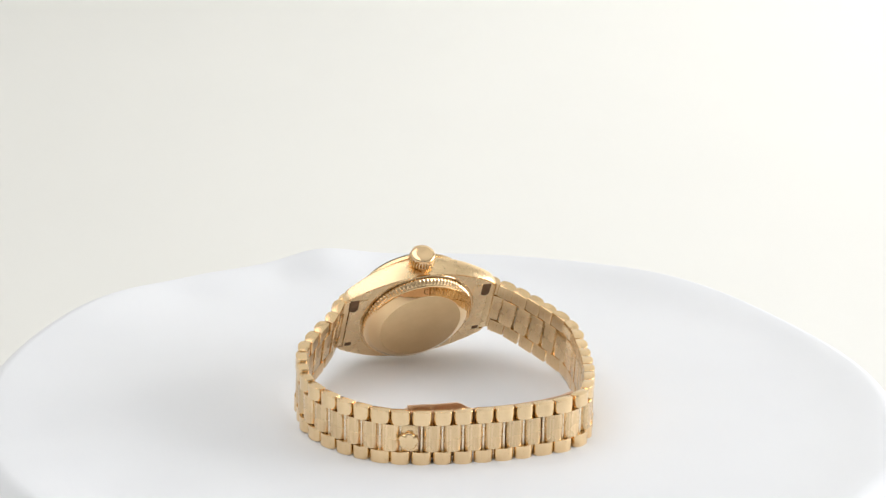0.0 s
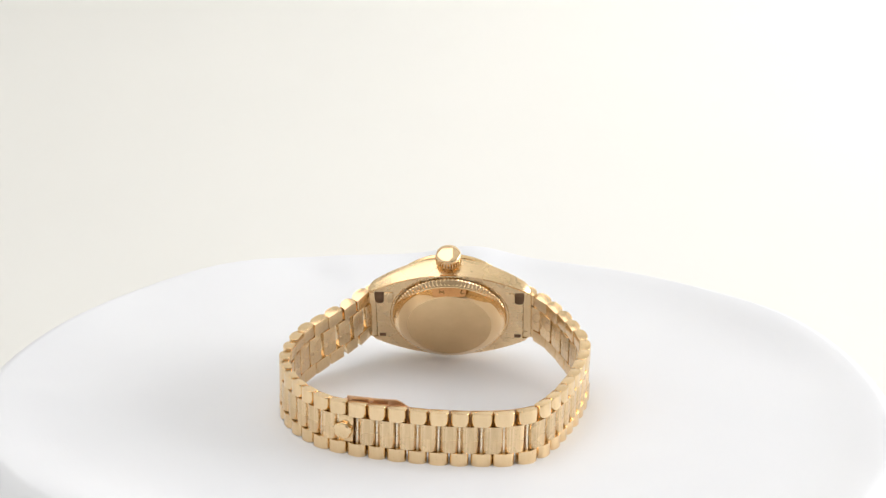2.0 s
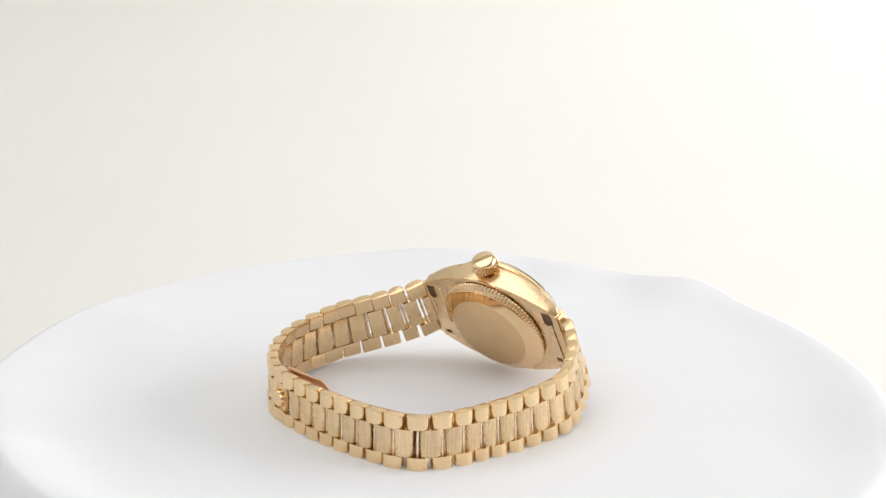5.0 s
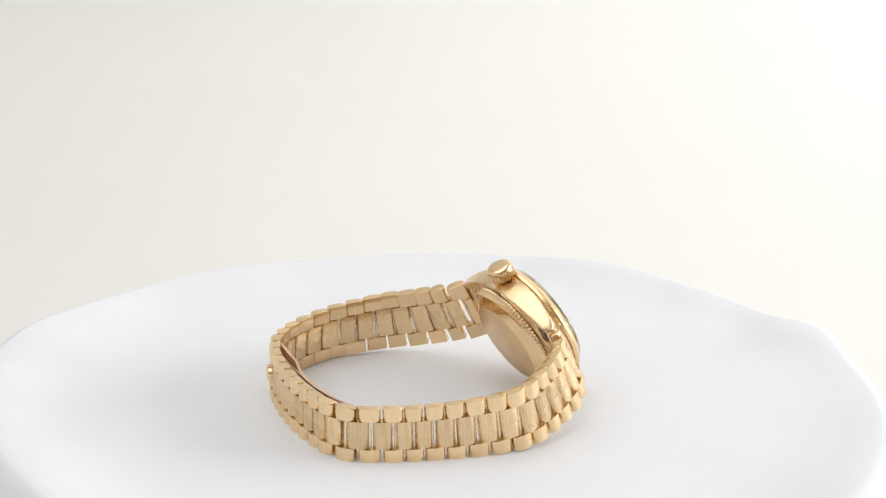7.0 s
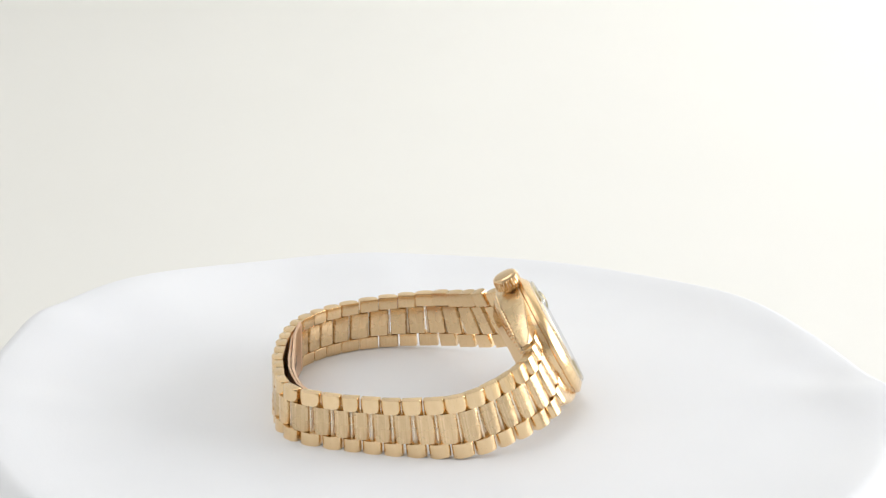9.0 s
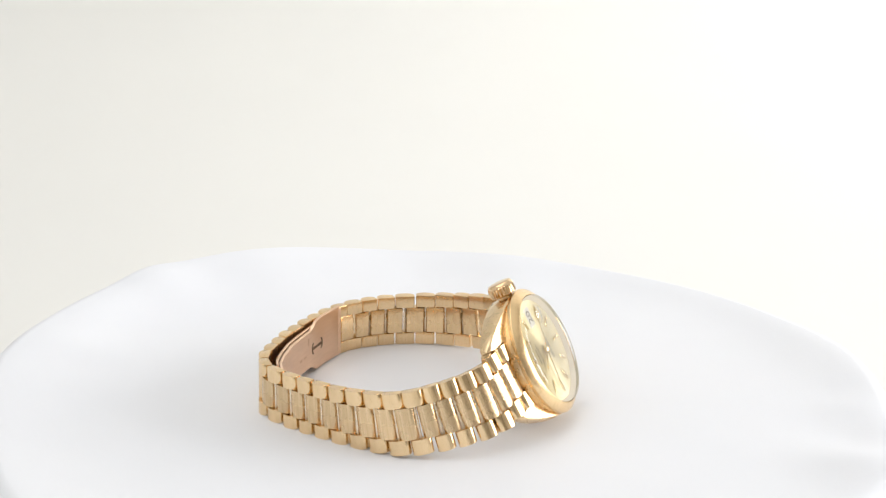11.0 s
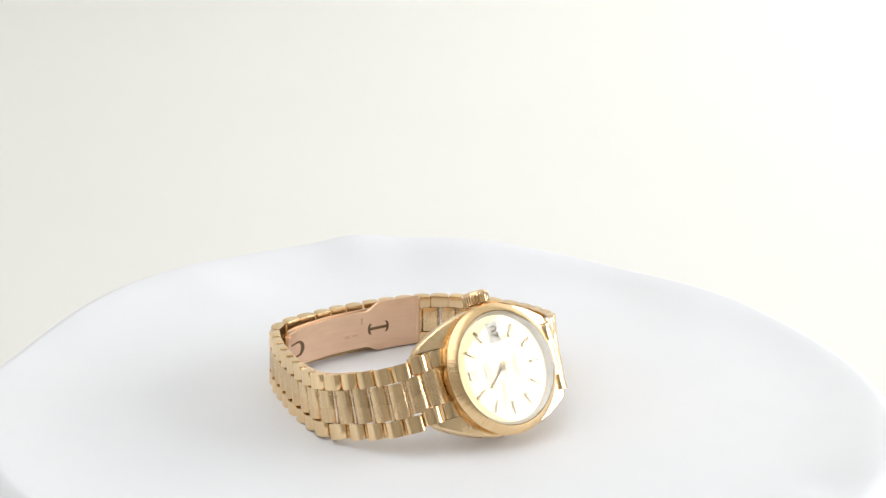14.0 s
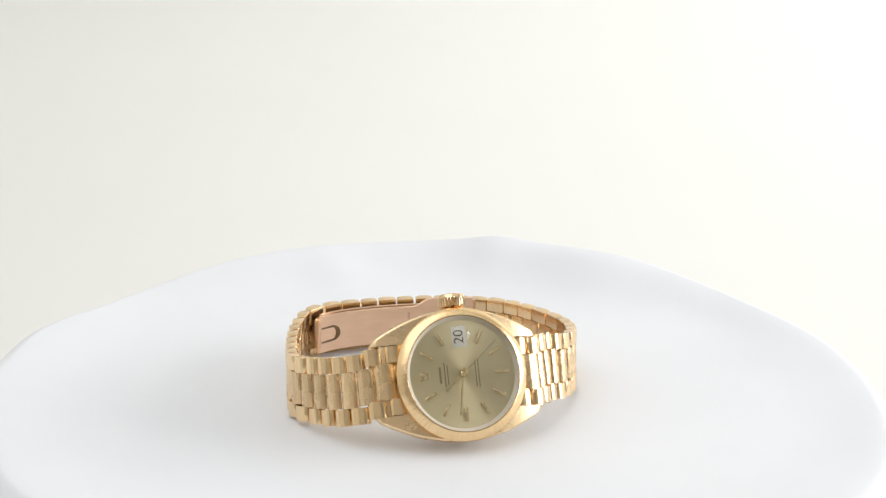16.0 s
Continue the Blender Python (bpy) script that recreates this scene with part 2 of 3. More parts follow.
def build_case():
    bm = bmesh.new()

    def loft(stations):
        rings = [[bm.verts.new(p) for p in ring] for ring in stations]
        n = len(rings[0])
        for a, b in zip(rings, rings[1:]):
            for i in range(n):
                bm.faces.new((a[i], a[(i + 1) % n], b[(i + 1) % n], b[i]))
        bm.faces.new(rings[0][::-1])
        bm.faces.new(rings[-1])

    def full(x):
        w, h = half_width(x), top_height(x)
        c = flank(w, h)
        c = [(-y, z) for y, z in c[::-1]] + c
        return [(x, y, z) for y, z in c]

    loft([full(x) for x in np.linspace(-11.4, 11.4, 25)])
    lathe(bm, [(11.9, 0.6), (12.15, 2.3), (12.15, 4.6), (11.0, 4.65)], 120)
    for sx in (-1, 1):
        box(bm, (min(sx * 11.42, sx * 14.7), -6.53, 0.02), (max(sx * 11.42, sx * 14.7), 6.53, 1.6))
    case = place(part("case", bm, M_CASE, watch, "polished and satin yellow gold case", smooth=26))
    for sx in (-1, 1):
        for sy in (-1, 1):
            bm = bmesh.new()
            st = []
            for x in np.linspace(11.4, 16.2, 10):
                w, h = half_width(x), top_height(x)
                e = max(0.0, (x - 15.0) / 1.2)
                w, h, lo = w - 0.5 * e * e, h - 0.7 * e * e, 0.5 * e * e
                c = [(6.55, lo)] + [(max(y, 6.58 + 0.02 * k), lo + z * (h - lo) / h) for k, (y, z) in enumerate(flank(w, h))] + [(6.55, h)]
                st.append([(sx * x, sy * y, z) for y, z in c])
            loft(st)
            part("lug", bm, M_CASE, case, smooth=26)
        # end piece closing the space between the lugs at the back
        bm = bmesh.new()
        box(bm, (min(sx * 14.75, sx * 16.4), -6.5, 0.1), (max(sx * 14.75, sx * 16.4), 6.5, 2.0), 0.25)
        box(bm, (min(sx * 11.0, sx * 14.7), -6.5, 1.65), (max(sx * 11.0, sx * 14.7), 6.5, 2.7), 0.2)
        part("end_piece", bm, M_SATIN, case)
    # spring-bar recesses and stamps at the back corners; recess shade is dark plugs
    for sx in (-1, 1):
        for sy in (-1, 1):
            bm = bmesh.new()
            if sy > 0:
                # upright slot with a round lower end, and the rounded ear beside it
                arc = [(0.9 * math.cos(a), -1.4 - 0.9 * math.sin(a)) for a in np.linspace(0, math.pi, 9)]
                prism(bm, [(sx * 14.0 + x, 6.0 + y) for x, y in [(-0.9, 1.0), (0.9, 1.0)] + arc], -0.06, 0.3)
                part("lug_recess", bm, M_DARK, case, "spring-bar recess, its shade a dark plug")
                bm = bmesh.new()
                box(bm, (sx * 12.15 - 0.95, 4.0, -0.16), (sx * 12.15 + 0.95, 6.9, 0.3), 0.14, 3)
                part("end_ear", bm, M_CASE, case)
            else:
                box(bm, (sx * 13.7 - 0.7, -6.4, -0.05), (sx * 13.7 + 0.7, -5.4, 0.3), 0.15)
                part("lug_recess", bm, M_DARK, case, "small dark stamped mark")
    # case back: fluted ring, bevel and flat disc
    bm = bmesh.new()

    def flute(k, i):
        return -0.17 if k in (0, 1, 2) and i % 4 in (0, 1) else 0.0

    lathe(bm, [(12.0, 0.3), (12.0, -0.05), (11.94, -0.12), (11.88, -0.08), (11.86, 0.9), (10.5, 0.9), (10.5, -0.5), (11.2, -0.3)], 128)
    back = place(part("case_back", bm, M_POLISH, watch, "screwed gold case back with a coin edge"))
    bm = bmesh.new()
    lathe(bm, [(11.5, -0.2), (11.5, -0.5), (11.2, -0.88), (10.1, -1.5)], 360, flute)
    part("coin_edge", bm, M_POLISH, back, "finely fluted coin edge")
    bm = bmesh.new()
    lathe(bm, [(10.6, -1.15), (10.35, -1.42), (10.1, -1.55), (8.65, -2.5), (8.45, -2.58)], 128)
    part("bevel", bm, M_MIRROR, back, "polished sloping ring")
    bm = bmesh.new()
    lathe(bm, [(8.5, -2.54), (8.35, -2.62), (0, -2.62)], 96)
    part("back_disc", bm, M_BACK, back, "satin flat disc")
    # bezel
    bm = bmesh.new()
    lathe(bm, [(11.6, 4.6), (12.2, 4.65), (12.45, 4.8), (12.52, 5.4), (12.4, 5.62), (11.2, 6.62), (10.95, 6.7), (10.84, 6.62), (10.8, 5.6)], 180)
    place(part("bezel", bm, M_BARK_BEZEL, watch, "bark-finished gold bezel", smooth=24))
    # crystal
    bm = bmesh.new()
    lathe(bm, [(10.81, 6.5), (10.79, 7.05), (10.67, 7.3), (10.35, 7.42), (9.95, 7.46), (5, 7.49), (0, 7.5)], 96)
    bmesh.ops.remove_doubles(bm, verts=bm.verts, dist=1e-4)
    crystal = place(part("crystal", bm, M_GLASS, watch, "clear flat crystal"))
    crystal.visible_shadow = False
    bm = bmesh.new()
    lathe(bm, [(2.0, 7.45), (1.95, 7.6), (1.7, 7.8), (1.2, 7.98), (0.6, 8.07), (0, 8.1)], 40)
    bmesh.ops.scale(bm, vec=(0.85, 1.0, 1.0), verts=bm.verts)
    bmesh.ops.translate(bm, vec=(0, 7.0, 0), verts=bm.verts)
    lens = part("date_lens", bm, M_GLASS, crystal, "small domed magnifying lens over the date")
    lens.visible_shadow = False
    # crown
    bm = bmesh.new()

    def knurl(k, i):
        return -0.28 if k in (2, 3, 4) and i % 4 in (0, 1) else 0.0

    lathe(bm, [(0, 0), (1.7, 0), (2.55, 0.3), (2.6, 0.5), (2.6, 1.75), (2.5, 2.05), (2.4, 2.45), (2.2, 2.65), (1.6, 2.78), (0, 2.82)], 112, knurl)
    bmesh.ops.rotate(bm, cent=(0, 0, 0), matrix=Matrix.Rotation(radians(-90), 3, "X"), verts=bm.verts)
    bmesh.ops.translate(bm, vec=(0.1, 12.6, 3.1), verts=bm.verts)
    crown = place(part("crown", bm, M_POLISH, watch, "knurled gold winding crown"))
    bm = bmesh.new()
    lathe(bm, [(1.5, 0), (1.5, 1.5)], 32)
    bmesh.ops.rotate(bm, cent=(0, 0, 0), matrix=Matrix.Rotation(radians(-90), 3, "X"), verts=bm.verts)
    bmesh.ops.translate(bm, vec=(0.1, 11.4, 3.1), verts=bm.verts)
    part("crown_tube", bm, M_POLISH, crown)


def bezel_material():
    m, nodes, links, b = mat("bark_finished_bezel")
    tc = nodes.new("ShaderNodeTexCoord")
    g = nodes.new("ShaderNodeTexGradient")
    g.gradient_type = "RADIAL"
    links.new(tc.outputs["Object"], g.inputs["Vector"])
    mul = nodes.new("ShaderNodeMath")
    mul.operation = "MULTIPLY"
    mul.inputs[1].default_value = 230.0
    links.new(g.outputs["Fac"], mul.inputs[0])
    ln = nodes.new("ShaderNodeVectorMath")
    ln.operation = "LENGTH"
    links.new(tc.outputs["Object"], ln.inputs[0])
    sc = nodes.new("ShaderNodeMath")
    sc.operation = "MULTIPLY"
    sc.inputs[1].default_value = 500.0
    links.new(ln.outputs["Value"], sc.inputs[0])
    xyz = nodes.new("ShaderNodeCombineXYZ")
    links.new(mul.outputs[0], xyz.inputs[0])
    links.new(sc.outputs[0], xyz.inputs[1])
    n = noise_node(nodes, links, 1.0, 3.0, xyz.outputs[0])
    c = ramp(nodes, links, n.outputs["Fac"], [(0.28, (0.66, 0.45, 0.22)), (0.38, (0.86, 0.62, 0.34)), (0.7, (0.91, 0.67, 0.385))])
    links.new(c.outputs[0], b.inputs["Base Color"])
    b.inputs["Metallic"].default_value, b.inputs["Roughness"].default_value = 1.0, 0.24
    bp = nodes.new("ShaderNodeBump")
    bp.inputs["Strength"].default_value, bp.inputs["Distance"].default_value = 0.4, 0.0001
    links.new(n.outputs["Fac"], bp.inputs["Height"])
    links.new(bp.outputs[0], b.inputs["Normal"])
    return m


M_BARK_BEZEL = bezel_material()
build_case()

Z_DIAL = 5.75


def build_dial():
    bm = bmesh.new()
    lathe(bm, [(10.2, Z_DIAL - 0.4), (10.2, Z_DIAL), (0, Z_DIAL)], 96)
    dial = place(part("dial", bm, M_DIAL, watch, "champagne sunburst dial"))
    bm = bmesh.new()
    lathe(bm, [(10.79, 6.58), (10.72, 6.5), (10.2, Z_DIAL + 0.12), (10.12, Z_DIAL)], 96)
    part("rehaut", bm, M_RING, dial, "inner ring coloured pale as a lit crystal edge")
    # clock angle 0 at twelve, which points along -x; three along +y
    def at(clock, r):
        a = radians(180 - clock)
        return r * math.cos(a), r * math.sin(a), a

    for h in range(1, 13):
        if h == 3 or h == 12:
            continue
        x, y, a = at(30 * h, 7.6)
        bm = bmesh.new()
        box(bm, (-1.3, -0.28, 0), (1.3, 0.28, 0.28), 0.08)
        bmesh.ops.rotate(bm, cent=(0, 0, 0), matrix=Matrix.Rotation(a, 3, "Z"), verts=bm.verts)
        bmesh.ops.translate(bm, vec=(x, y, Z_DIAL), verts=bm.verts)
        part("hour_marker", bm, M_HAND, dial)
    # raised emblem at twelve, a plain rounded trapezium
    bm = bmesh.new()
    prism(bm, [(-8.3, -0.95), (-8.3, 0.95), (-6.7, 0.55), (-6.7, -0.55)], Z_DIAL, Z_DIAL + 0.25, 0.08)
    part("emblem", bm, M_HAND, dial, "small raised gold emblem")
    # date window at three with its number
    bm = bmesh.new()
    box(bm, (-1.4, 5.0, Z_DIAL), (1.4, 8.9, Z_DIAL + 0.04), 0.02)
    win = part("date_window", bm, M_DATE, dial, "pale date window with a dark number")
    number = bpy.data.curves.new("date_number", "FONT")
    number.body, number.size, number.align_x, number.align_y = "20", 0.0027, "CENTER", "CENTER"
    number.extrude = 0.00001
    number.materials.append(M_PRINT)
    ob = new("date_number", number)
    ob.parent = win
    ob.matrix_basis = pose(0, 0.00695, (Z_DIAL + 0.06) * 0.001, 0, 0, 90)
    # printed lines as plain bars
    for x, ln, h in ((-4.3, 3.0, 0.42), (-3.4, 4.6, 0.22), (-2.85, 3.6, 0.2), (2.6, 5.0, 0.2), (3.15, 5.4, 0.2)):
        bm = bmesh.new()
        box(bm, (x - h / 2, -ln / 2, Z_DIAL + 0.005), (x + h / 2, ln / 2, Z_DIAL + 0.02))
        part("print_bar", bm, M_TEXT, dial)

    def hand(name, clock, r0, r1, w0, w1, z, m, label):
        bm = bmesh.new()
        prism(bm, [(r0, -w0), (r1, -w1), (r1, w1), (r0, w0)], 0, 0.12, 0.02)
        x, y, a = at(clock, 0)
        bmesh.ops.rotate(bm, cent=(0, 0, 0), matrix=Matrix.Rotation(a, 3, "Z"), verts=bm.verts)
        bmesh.ops.translate(bm, vec=(0, 0, z), verts=bm.verts)
        part(name, bm, m, dial, label)

    hand("hour_hand", 320, -1.0, 4.8, 0.34, 0.24, Z_DIAL + 0.35, M_HAND, "gold baton hour hand")
    hand("minute_hand", 280, -1.2, 7.8, 0.28, 0.16, Z_DIAL + 0.50, M_HAND, "gold baton minute hand")
    # the seconds hand runs on, so it is built along +x and turned about the dial's middle
    bm = bmesh.new()
    prism(bm, [(-2.4, -0.16), (-1.2, -0.09), (8.8, -0.06), (8.8, 0.06), (-1.2, 0.09), (-2.4, 0.16)], Z_DIAL + 0.65, Z_DIAL + 0.72)
    seconds = part("second_hand", bm, M_HAND, dial, "thin gold seconds hand")
    bm = bmesh.new()
    lathe(bm, [(0.75, Z_DIAL + 0.2), (0.75, Z_DIAL + 0.75), (0.55, Z_DIAL + 0.9), (0, Z_DIAL + 0.92)], 32)
    part("hand_hub", bm, M_HAND, dial)
    return seconds


second_hand = build_dial()

# ---- bracelet: one loop of links from lug to lug ----
# plan of the outer surface with the height of the middle, the share of the case's lean and the width, in millimetres
LOOP = [
    (2.68, 23.16, 13.38, 1, 12.9), (9.21, 24.61, 12.66, 1, 13), (14.14, 24.34, 10.8, 0.93, 13), (20.5, 20.3, 8.6, 0.7, 12.7),
    (27.0, 12.95, 6.5, 0.4, 12), (29.3, 2.6, 5.5, 0.2, 11.2), (30, -7, 5.3, 0.1, 10.7), (29.85, -14.17, 5.25, 0.05, 10.5),
    (28.5, -20.25, 5.2, 0, 10.4), (24.52, -24.51, 5.15, 0, 10.3), (19.48, -27.03, 5.1, 0, 10.2), (12.41, -29.6, 5.1, 0, 10.2),
    (4.04, -31.49, 5.1, 0, 10.2), (-4, -32.3, 5.1, 0, 10.2), (-9.93, -31.66, 5.15, 0, 10.2), (-16.36, -28.48, 5.25, 0, 10.3),
    (-21.74, -23.63, 5.4, 0, 10.5), (-25.23, -18.09, 5.7, 0.05, 10.8), (-26.73, -11.93, 6.4, 0.15, 11.2), (-27.06, -5.96, 7.2, 0.35, 11.7),
    (-25.27, 0.76, 8.5, 0.65, 12.3), (-22.58, 6.15, 10.3, 0.9, 12.9), (-19.98, 13.44, 12.05, 1, 13), (-14.09, 16.73, 12.98, 1, 12.9)]


def loop_sampler():
    pts = np.array(LOOP)
    d = np.concatenate([[0], np.cumsum(np.linalg.norm(np.diff(pts[:, :3], axis=0), axis=1))])
    fine = []
    for i in range(len(pts) - 1):
        p0, p1, p2, p3 = pts[max(i - 1, 0)], pts[i], pts[i + 1], pts[min(i + 2, len(pts) - 1)]
        d0, d3 = d[max(i - 1, 0)], d[min(i + 2, len(pts) - 1)]
        h = d[i + 1] - d[i]
        m1 = (p2 - p0) / (d[i + 1] - d0) * h
        m2 = (p3 - p1) / (d3 - d[i]) * h
        for u in np.linspace(0, 1, 24, endpoint=False):
            fine.append((2 * u**3 - 3 * u**2 + 1) * p1 + (u**3 - 2 * u**2 + u) * m1 + (-2 * u**3 + 3 * u**2) * p2 + (u**3 - u**2) * m2)
    fine.append(pts[-1])
    fine = np.array(fine)
    s = np.concatenate([[0], np.cumsum(np.linalg.norm(np.diff(fine[:, :3], axis=0), axis=1))])
    return fine, s


FINE, ARC = loop_sampler()


def loop_at(s):
    return np.array([np.interp(s, ARC, FINE[:, k]) for k in range(5)])


def link_frame(s):
    """Pose of a link: x along the loop, y outwards, z across the bracelet; and the local width."""
    p = loop_at(s)
    q0, q1 = loop_at(max(s - 1.6, 0)), loop_at(min(s + 1.6, ARC[-1]))
    # the pins lie parallel to the case near the lugs and stand upright at the clasp
    wide = (CV * p[3] + Vector((0, 0, 1)) * (1.0 - p[3])).normalized()
    tan = Vector(q1[:3] - q0[:3]).normalized()
    tan = (tan - wide * tan.dot(wide)).normalized()
    out = wide.cross(tan)
    return p[:3], tan, out, wide, p[4]


def link_matrix(s):
    p, tan, out, wide, w = link_frame(s)
    o = Vector(p) * 0.001
    m = Matrix(((tan.x, out.x, wide.x, o.x), (tan.y, out.y, wide.y, o.y), (tan.z, out.z, wide.z, o.z), (0, 0, 0, 1)))
    return m, w


def link_profile(half, crown_h, inner, n=16):
    """Cross-section along the loop: flat inside, rounded outside."""
    pts = [(-half + 0.2, inner), (half - 0.2, inner), (half - 0.06, inner + 0.14)]
    for i in range(n + 1):
        a = math.pi / 2 * (1 - 2 * i / n)
        pts.append((half * math.sin(a), -crown_h * (1 - math.cos(a))))
    pts.append((-half + 0.06, inner + 0.14))
    return pts


def build_link(name, half, crown_h, inner, z0, z1, outside, inside):
    bm = bmesh.new()
    prism(bm, link_profile(half, crown_h, inner), z0, z1, 0.1)
    ob = part(name, bm, outside, watch, smooth=30)
    ob.data.materials.append(inside)
    for f in ob.data.polygons:
        if f.normal.y < 0.15:
            f.material_index = 1
    return ob


# joints along the loop, from lug to lug; they open a little round the corner before the clasp
CUTS = [9.3, 13.2, 17.1, 20.9, 24.7, 29.0, 33.4, 37.7, 41.9, 45.9, 49.9, 53.6, 57.7, 62.4, 68.0, 72.3, 76.6, 80.4,
        84.4, 88.3, 92.2, 96.0, 100.0, 104.0, 108.2, 111.9, 115.9, 120.4, 125.0, 129.5, 133.5, 137.9, 142.0, 146.3, 150.3, 153.8, 158.0]


def build_bracelet():
    n, pitch = len(CUTS) - 1, 3.9

    def cut(i):
        return CUTS[0] + i * pitch if i < 0 else CUTS[n] + (i - n) * pitch if i > n else CUTS[i]

    for i in range(-2, n + 2):
        s0, s1 = cut(i), cut(i + 1)
        if i in (-2, n + 1):
            s0, s1 = (0.4, s1) if i == -2 else (s0, ARC[-1] - 0.4)
        s = (s0 + s1) / 2
        m, w = link_matrix(s)
        w = min(w, 12.9) if 0 <= i < n else 12.8
        for sgn in (-1, 1):
            a, b = 0.262 * w, 0.5 * w
            ob = build_link("outer_link", min(s1 - s0, 4.4) / 2 - 0.18, 1.0, -2.15, min(sgn * a, sgn * b), max(sgn * a, sgn * b), M_LINK, M_SATIN)
            ob.matrix_basis = m @ pose(0, 0, 0, random.uniform(-0.8, 0.8), random.uniform(-0.6, 0.6), random.uniform(-1.2, 1.2))
    for i in range(0, n):
        m, w = link_matrix((cut(i) + cut(i + 1)) / 2)
        bm = bmesh.new()
        lathe(bm, [(0, -0.26 * w), (0.30, -0.26 * w), (0.30, 0.26 * w), (0, 0.26 * w)], 12)
        pin = part("link_pin", bm, M_PALE, watch)
        pin.matrix_basis = m @ Matrix.Translation((0, -0.00120, 0))
    for i in range(-1, n + 2):
        s, pitch = cut(i), min(cut(i + 1) - cut(i), cut(i) - cut(i - 1))
        m, w = link_matrix(s)
        if i == EMBLEM_LINK:
            build_emblem(m, w, pitch)
            continue
        ob = build_link("centre_link", pitch / 2 - (0.33 if 0 <= i <= n else 0.05), 0.85, -2.05, -0.255 * w, 0.255 * w, M_BARK, M_SATIN)
        ob.matrix_basis = m @ pose(0, -0.00012, 0, random.uniform(-0.6, 0.6), random.uniform(-0.5, 0.5), random.uniform(-1.2, 1.2))


EMBLEM_LINK = 22


def build_emblem(m, w, pitch):
    """Flat clasp cover with a small raised boss in place of a middle link."""
    bm = bmesh.new()
    box(bm, (-pitch / 2 + 0.7, -2.4, -0.255 * w), (pitch / 2 - 0.35, -0.55, 0.255 * w), 0.1)
    cover = part("clasp_cover", bm, M_SATIN, watch, "flat gold clasp cover with a raised emblem")
    cover.matrix_basis = m
    bm = bmesh.new()
    lathe(bm, [(1.9, -0.6), (1.9, 0.15), (1.75, 0.38), (1.25, 0.5), (0, 0.54)], 40, lambda k, i: -0.25 if k < 3 and i % 8 < 3 else 0.0)
    bmesh.ops.scale(bm, vec=(1.0, 0.88, 1.0), verts=bm.verts)
    bmesh.ops.rotate(bm, cent=(0, 0, 0), matrix=Matrix.Rotation(radians(-90), 3, "X"), verts=bm.verts)
    bmesh.ops.translate(bm, vec=(0.45, 0, -0.2), verts=bm.verts)
    part("emblem_boss", bm, M_LINK, cover, "raised rounded emblem")


build_bracelet()

# folding clasp plate inside the loop: plan of its inner face, from the hinge by the emblem to its free end
PLATE = [(-5.2, -29.6), (1.0, -28.5), (5.0, -27.3), (10.0, -25.9), (15.0, -24.2), (19.5, -22.0), (23.0, -19.8), (25.2, -17.4)]


def plate_at(u):
    """Place, tangent and outward side of the plate at u from 0 to 1."""
    p = np.array(PLATE)
    d = np.concatenate([[0], np.cumsum(np.linalg.norm(np.diff(p, axis=0), axis=1))])
    x, y = np.interp(u * d[-1], d, p[:, 0]), np.interp(u * d[-1], d, p[:, 1])
    e = 0.06
    a, b = max(u - e, 0) * d[-1], min(u + e, 1) * d[-1]
    t = Vector((np.interp(b, d, p[:, 0]) - np.interp(a, d, p[:, 0]), np.interp(b, d, p[:, 1]) - np.interp(a, d, p[:, 1]), 0)).normalized()
    return Vector((x, y, 0)), t, Vector((t.y, -t.x, 0))


def plate_strip(u0, u1, zlo, zhi, off, thick, n=36):
    """Curved strip that follows the plate; zlo and zhi are functions of u."""
    bm = bmesh.new()
    rings = []
    for i in range(n + 1):
        u = u0 + (u1 - u0) * i / n
        p, t, o = plate_at(u)
        a, b = zlo(u), zhi(u)
        q0, q1 = p + o * off, p + o * (off + thick)
        rings.append([bm.verts.new((q.x, q.y, z)) for q, z in ((q0, a + 0.1), (q0, b - 0.1), (q0 * 0.7 + q1 * 0.3, b), (q1, b), (q1, a), (q0 * 0.7 + q1 * 0.3, a))])
    for a, b in zip(rings, rings[1:]):
        for i in range(6):
            bm.faces.new((a[i], a[(i + 1) % 6], b[(i + 1) % 6], b[i]))
    bm.faces.new(rings[0])
    bm.faces.new(rings[-1][::-1])
    return bm


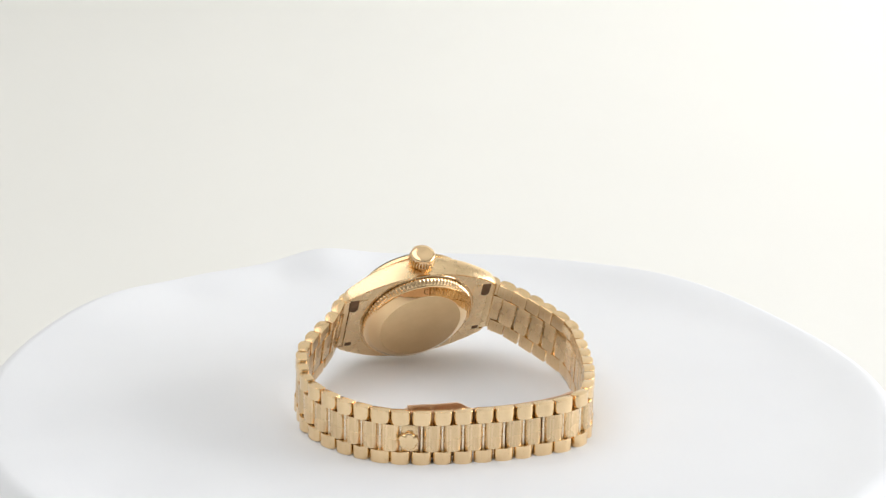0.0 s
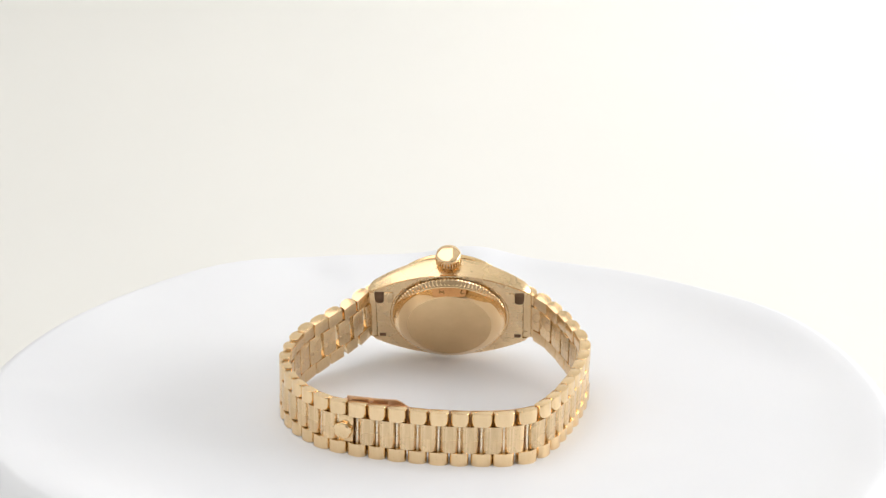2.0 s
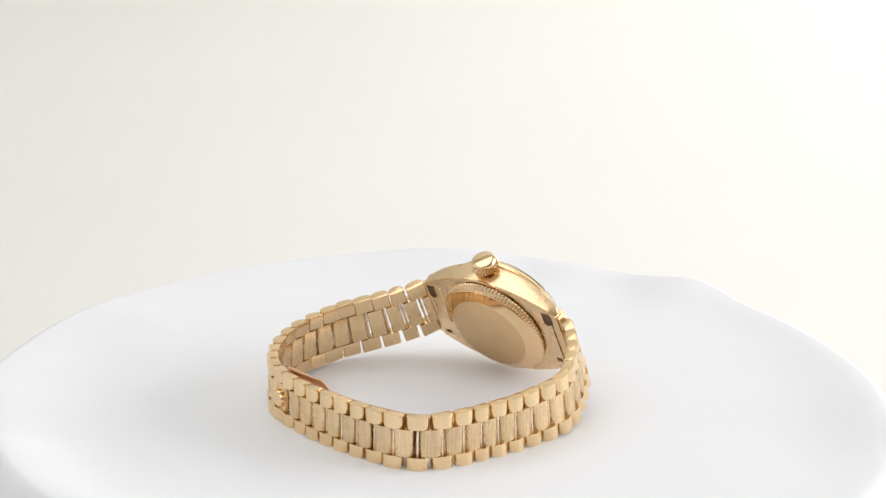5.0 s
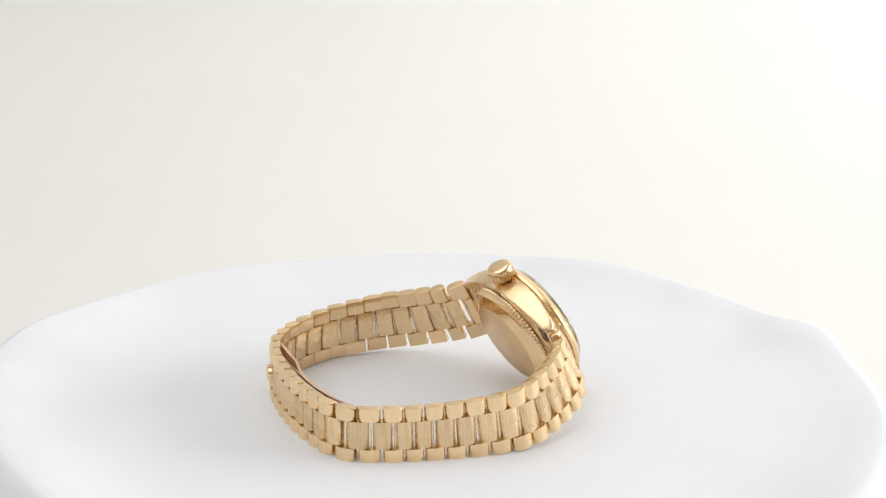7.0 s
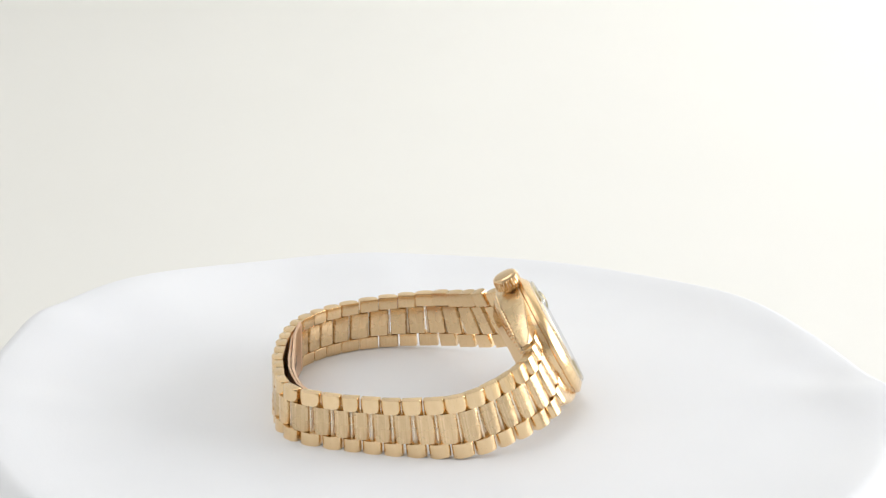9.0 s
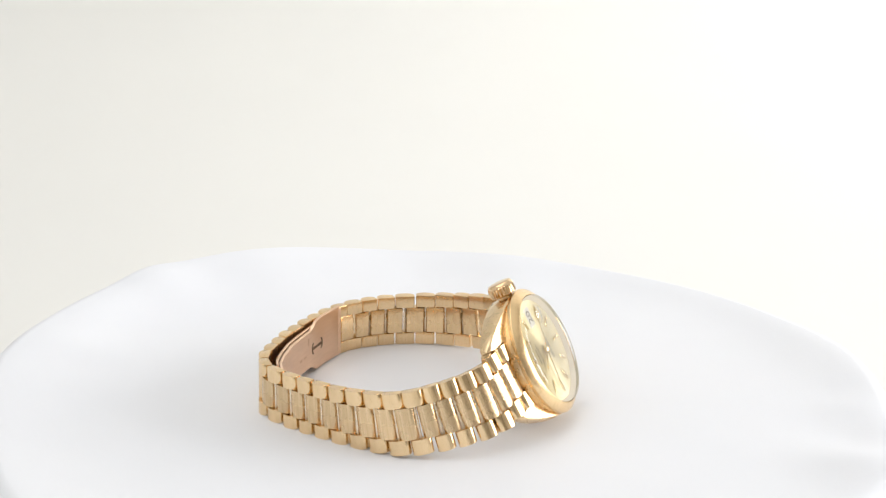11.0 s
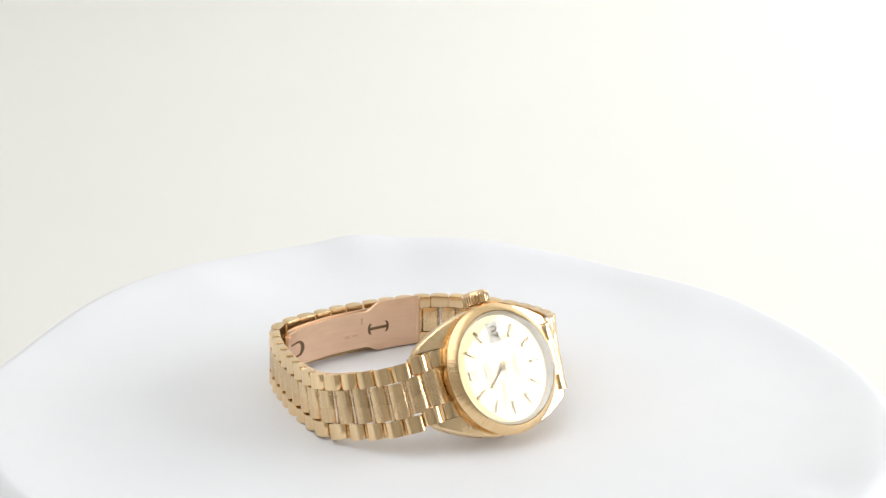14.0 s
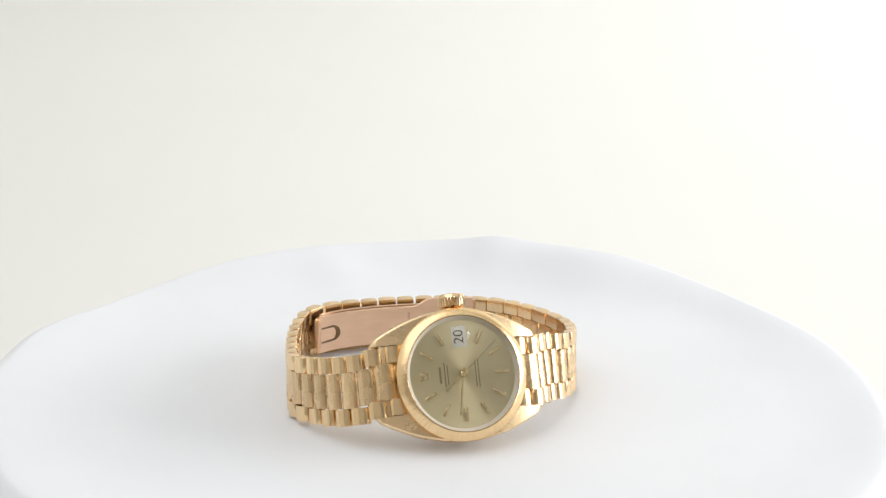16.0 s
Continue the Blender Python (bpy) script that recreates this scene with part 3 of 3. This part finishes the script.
def build_clasp():
    def step(u):
        k = min(max((u - 0.27) / 0.10, 0), 1)
        return k * k * (3 - 2 * k)

    lo = lambda u: 0.25 + 1.3 * step(u)
    hi = lambda u: 10.8 - 1.5 * step(u)
    blade = part("clasp_blade", plate_strip(0, 1, lo, hi, 0.0, 0.55), M_ROSE, watch, "smooth rose gold folding clasp blade")
    part("under_blade", plate_strip(0.02, 0.97, lambda u: 1.5, lambda u: 9.6, 0.75, 0.45), M_ROSE, blade)
    # hinge barrel at the fixed end, roll at the free end
    for u, r, name in ((0.0, 0.55, "hinge_barrel"), (1.0, 0.6, "free_end_roll")):
        p, t, o = plate_at(u)
        bm = bmesh.new()
        z0, z1 = (0.4, 10.3) if u == 0 else (1.7, 9.0)
        lathe(bm, [(0, z0), (r, z0 + 0.1), (r, z1 - 0.1), (0, z1)], 20)
        bmesh.ops.translate(bm, vec=(p + o * 0.35), verts=bm.verts)
        part(name, bm, M_ROSE, blade)
    # anchor-shaped slot: two crescents coloured dark for the shade inside, and a bar

    def patch(name, cu, pts, label):
        """Thin shape on the blade's inner face, outline in millimetres along the blade and in height."""
        bm = bmesh.new()
        vs = []
        for x, z in pts:
            p, t, o = plate_at(cu + x / 32.0)
            vs.append((p, o, z))
        front = [bm.verts.new((p.x - o.x * 0.03, p.y - o.y * 0.03, z)) for p, o, z in vs]
        back = [bm.verts.new((p.x + o.x * 0.2, p.y + o.y * 0.2, z)) for p, o, z in vs]
        bm.faces.new(front)
        bm.faces.new(back[::-1])
        for i in range(len(vs)):
            j = (i + 1) % len(vs)
            bm.faces.new((front[i], front[j], back[j], back[i]))
        part(name, bm, M_DARK, blade, label)

    c, zc = 0.28, 5.3
    for sg in (-1, 1):
        outer = [(sg * (1.7 + 0.75 * math.cos(a)), zc + 1.25 * math.sin(a)) for a in np.linspace(-1.5, 1.5, 11)]
        inner = [(sg * (1.45 + 0.45 * math.cos(a)), zc + 1.1 * math.sin(a)) for a in np.linspace(1.4, -1.4, 11)]
        patch("slot", c, outer + inner, "crescent slot, its shade a dark patch")
    patch("slot_bar", c, [(-2.05, zc - 0.3), (2.05, zc - 0.3), (2.05, zc + 0.3), (-2.05, zc + 0.3)], "dark slot bar")
    for x, z, ln, h in ((-3.6, 6.6, 0.5, 1.5), (-4.8, 4.4, 1.3, 0.35), (-6.6, 4.2, 1.2, 0.6)):
        bm = bmesh.new()
        p, t, o = plate_at(c - x / 32.0)
        q = p - o * 0.012
        vs = [bm.verts.new((q.x + t.x * a - o.x * d, q.y + t.y * a - o.y * d, z + b)) for d in (0.0, 0.012) for a, b in ((0, 0), (ln, 0), (ln, h), (0, h))]
        for f in ((0, 1, 2, 3), (7, 6, 5, 4), (0, 4, 5, 1), (1, 5, 6, 2), (2, 6, 7, 3), (3, 7, 4, 0)):
            bm.faces.new([vs[k] for k in f])
        part("hallmark", bm, M_MARK, blade, "faint worn stamp")
    # u-shaped cut round the tongue near the free end, its shade a dark patch
    outer = [(-1.2, zc - 1.7)] + [(-4.0 - 1.7 * math.cos(a), zc + 1.7 * math.sin(a)) for a in np.linspace(-1.57, 1.57, 11)] + [(-1.2, zc + 1.7)]
    inner = [(-1.2, zc + 1.35)] + [(-4.0 - 0.7 * math.cos(a), zc + 1.25 * math.sin(a)) for a in np.linspace(1.57, -1.57, 11)] + [(-1.2, zc - 1.35)]
    patch("tongue_cut", 1.02, outer + inner, "u-shaped cut, its shade a dark patch")


build_clasp()

# ---- movement ----
def turned(t):
    """Degrees that the table has turned: a nearly even run."""
    return -11.208 * t - 0.0897 * t * t + 0.00453 * t ** 3


def motions():
    rows = [(0.5 * k, pose(-0.0004, 0, 0, 0, 0, turned(0.5 * k))) for k in range(33)]
    walk(turntable, rows)
    walk(watch, rows)
    walk(second_hand, [(2.0 * k, pose(0, 0, 0, 0, 0, 180 - (43.6 + 12.0 * k))) for k in range(9)])


motions()
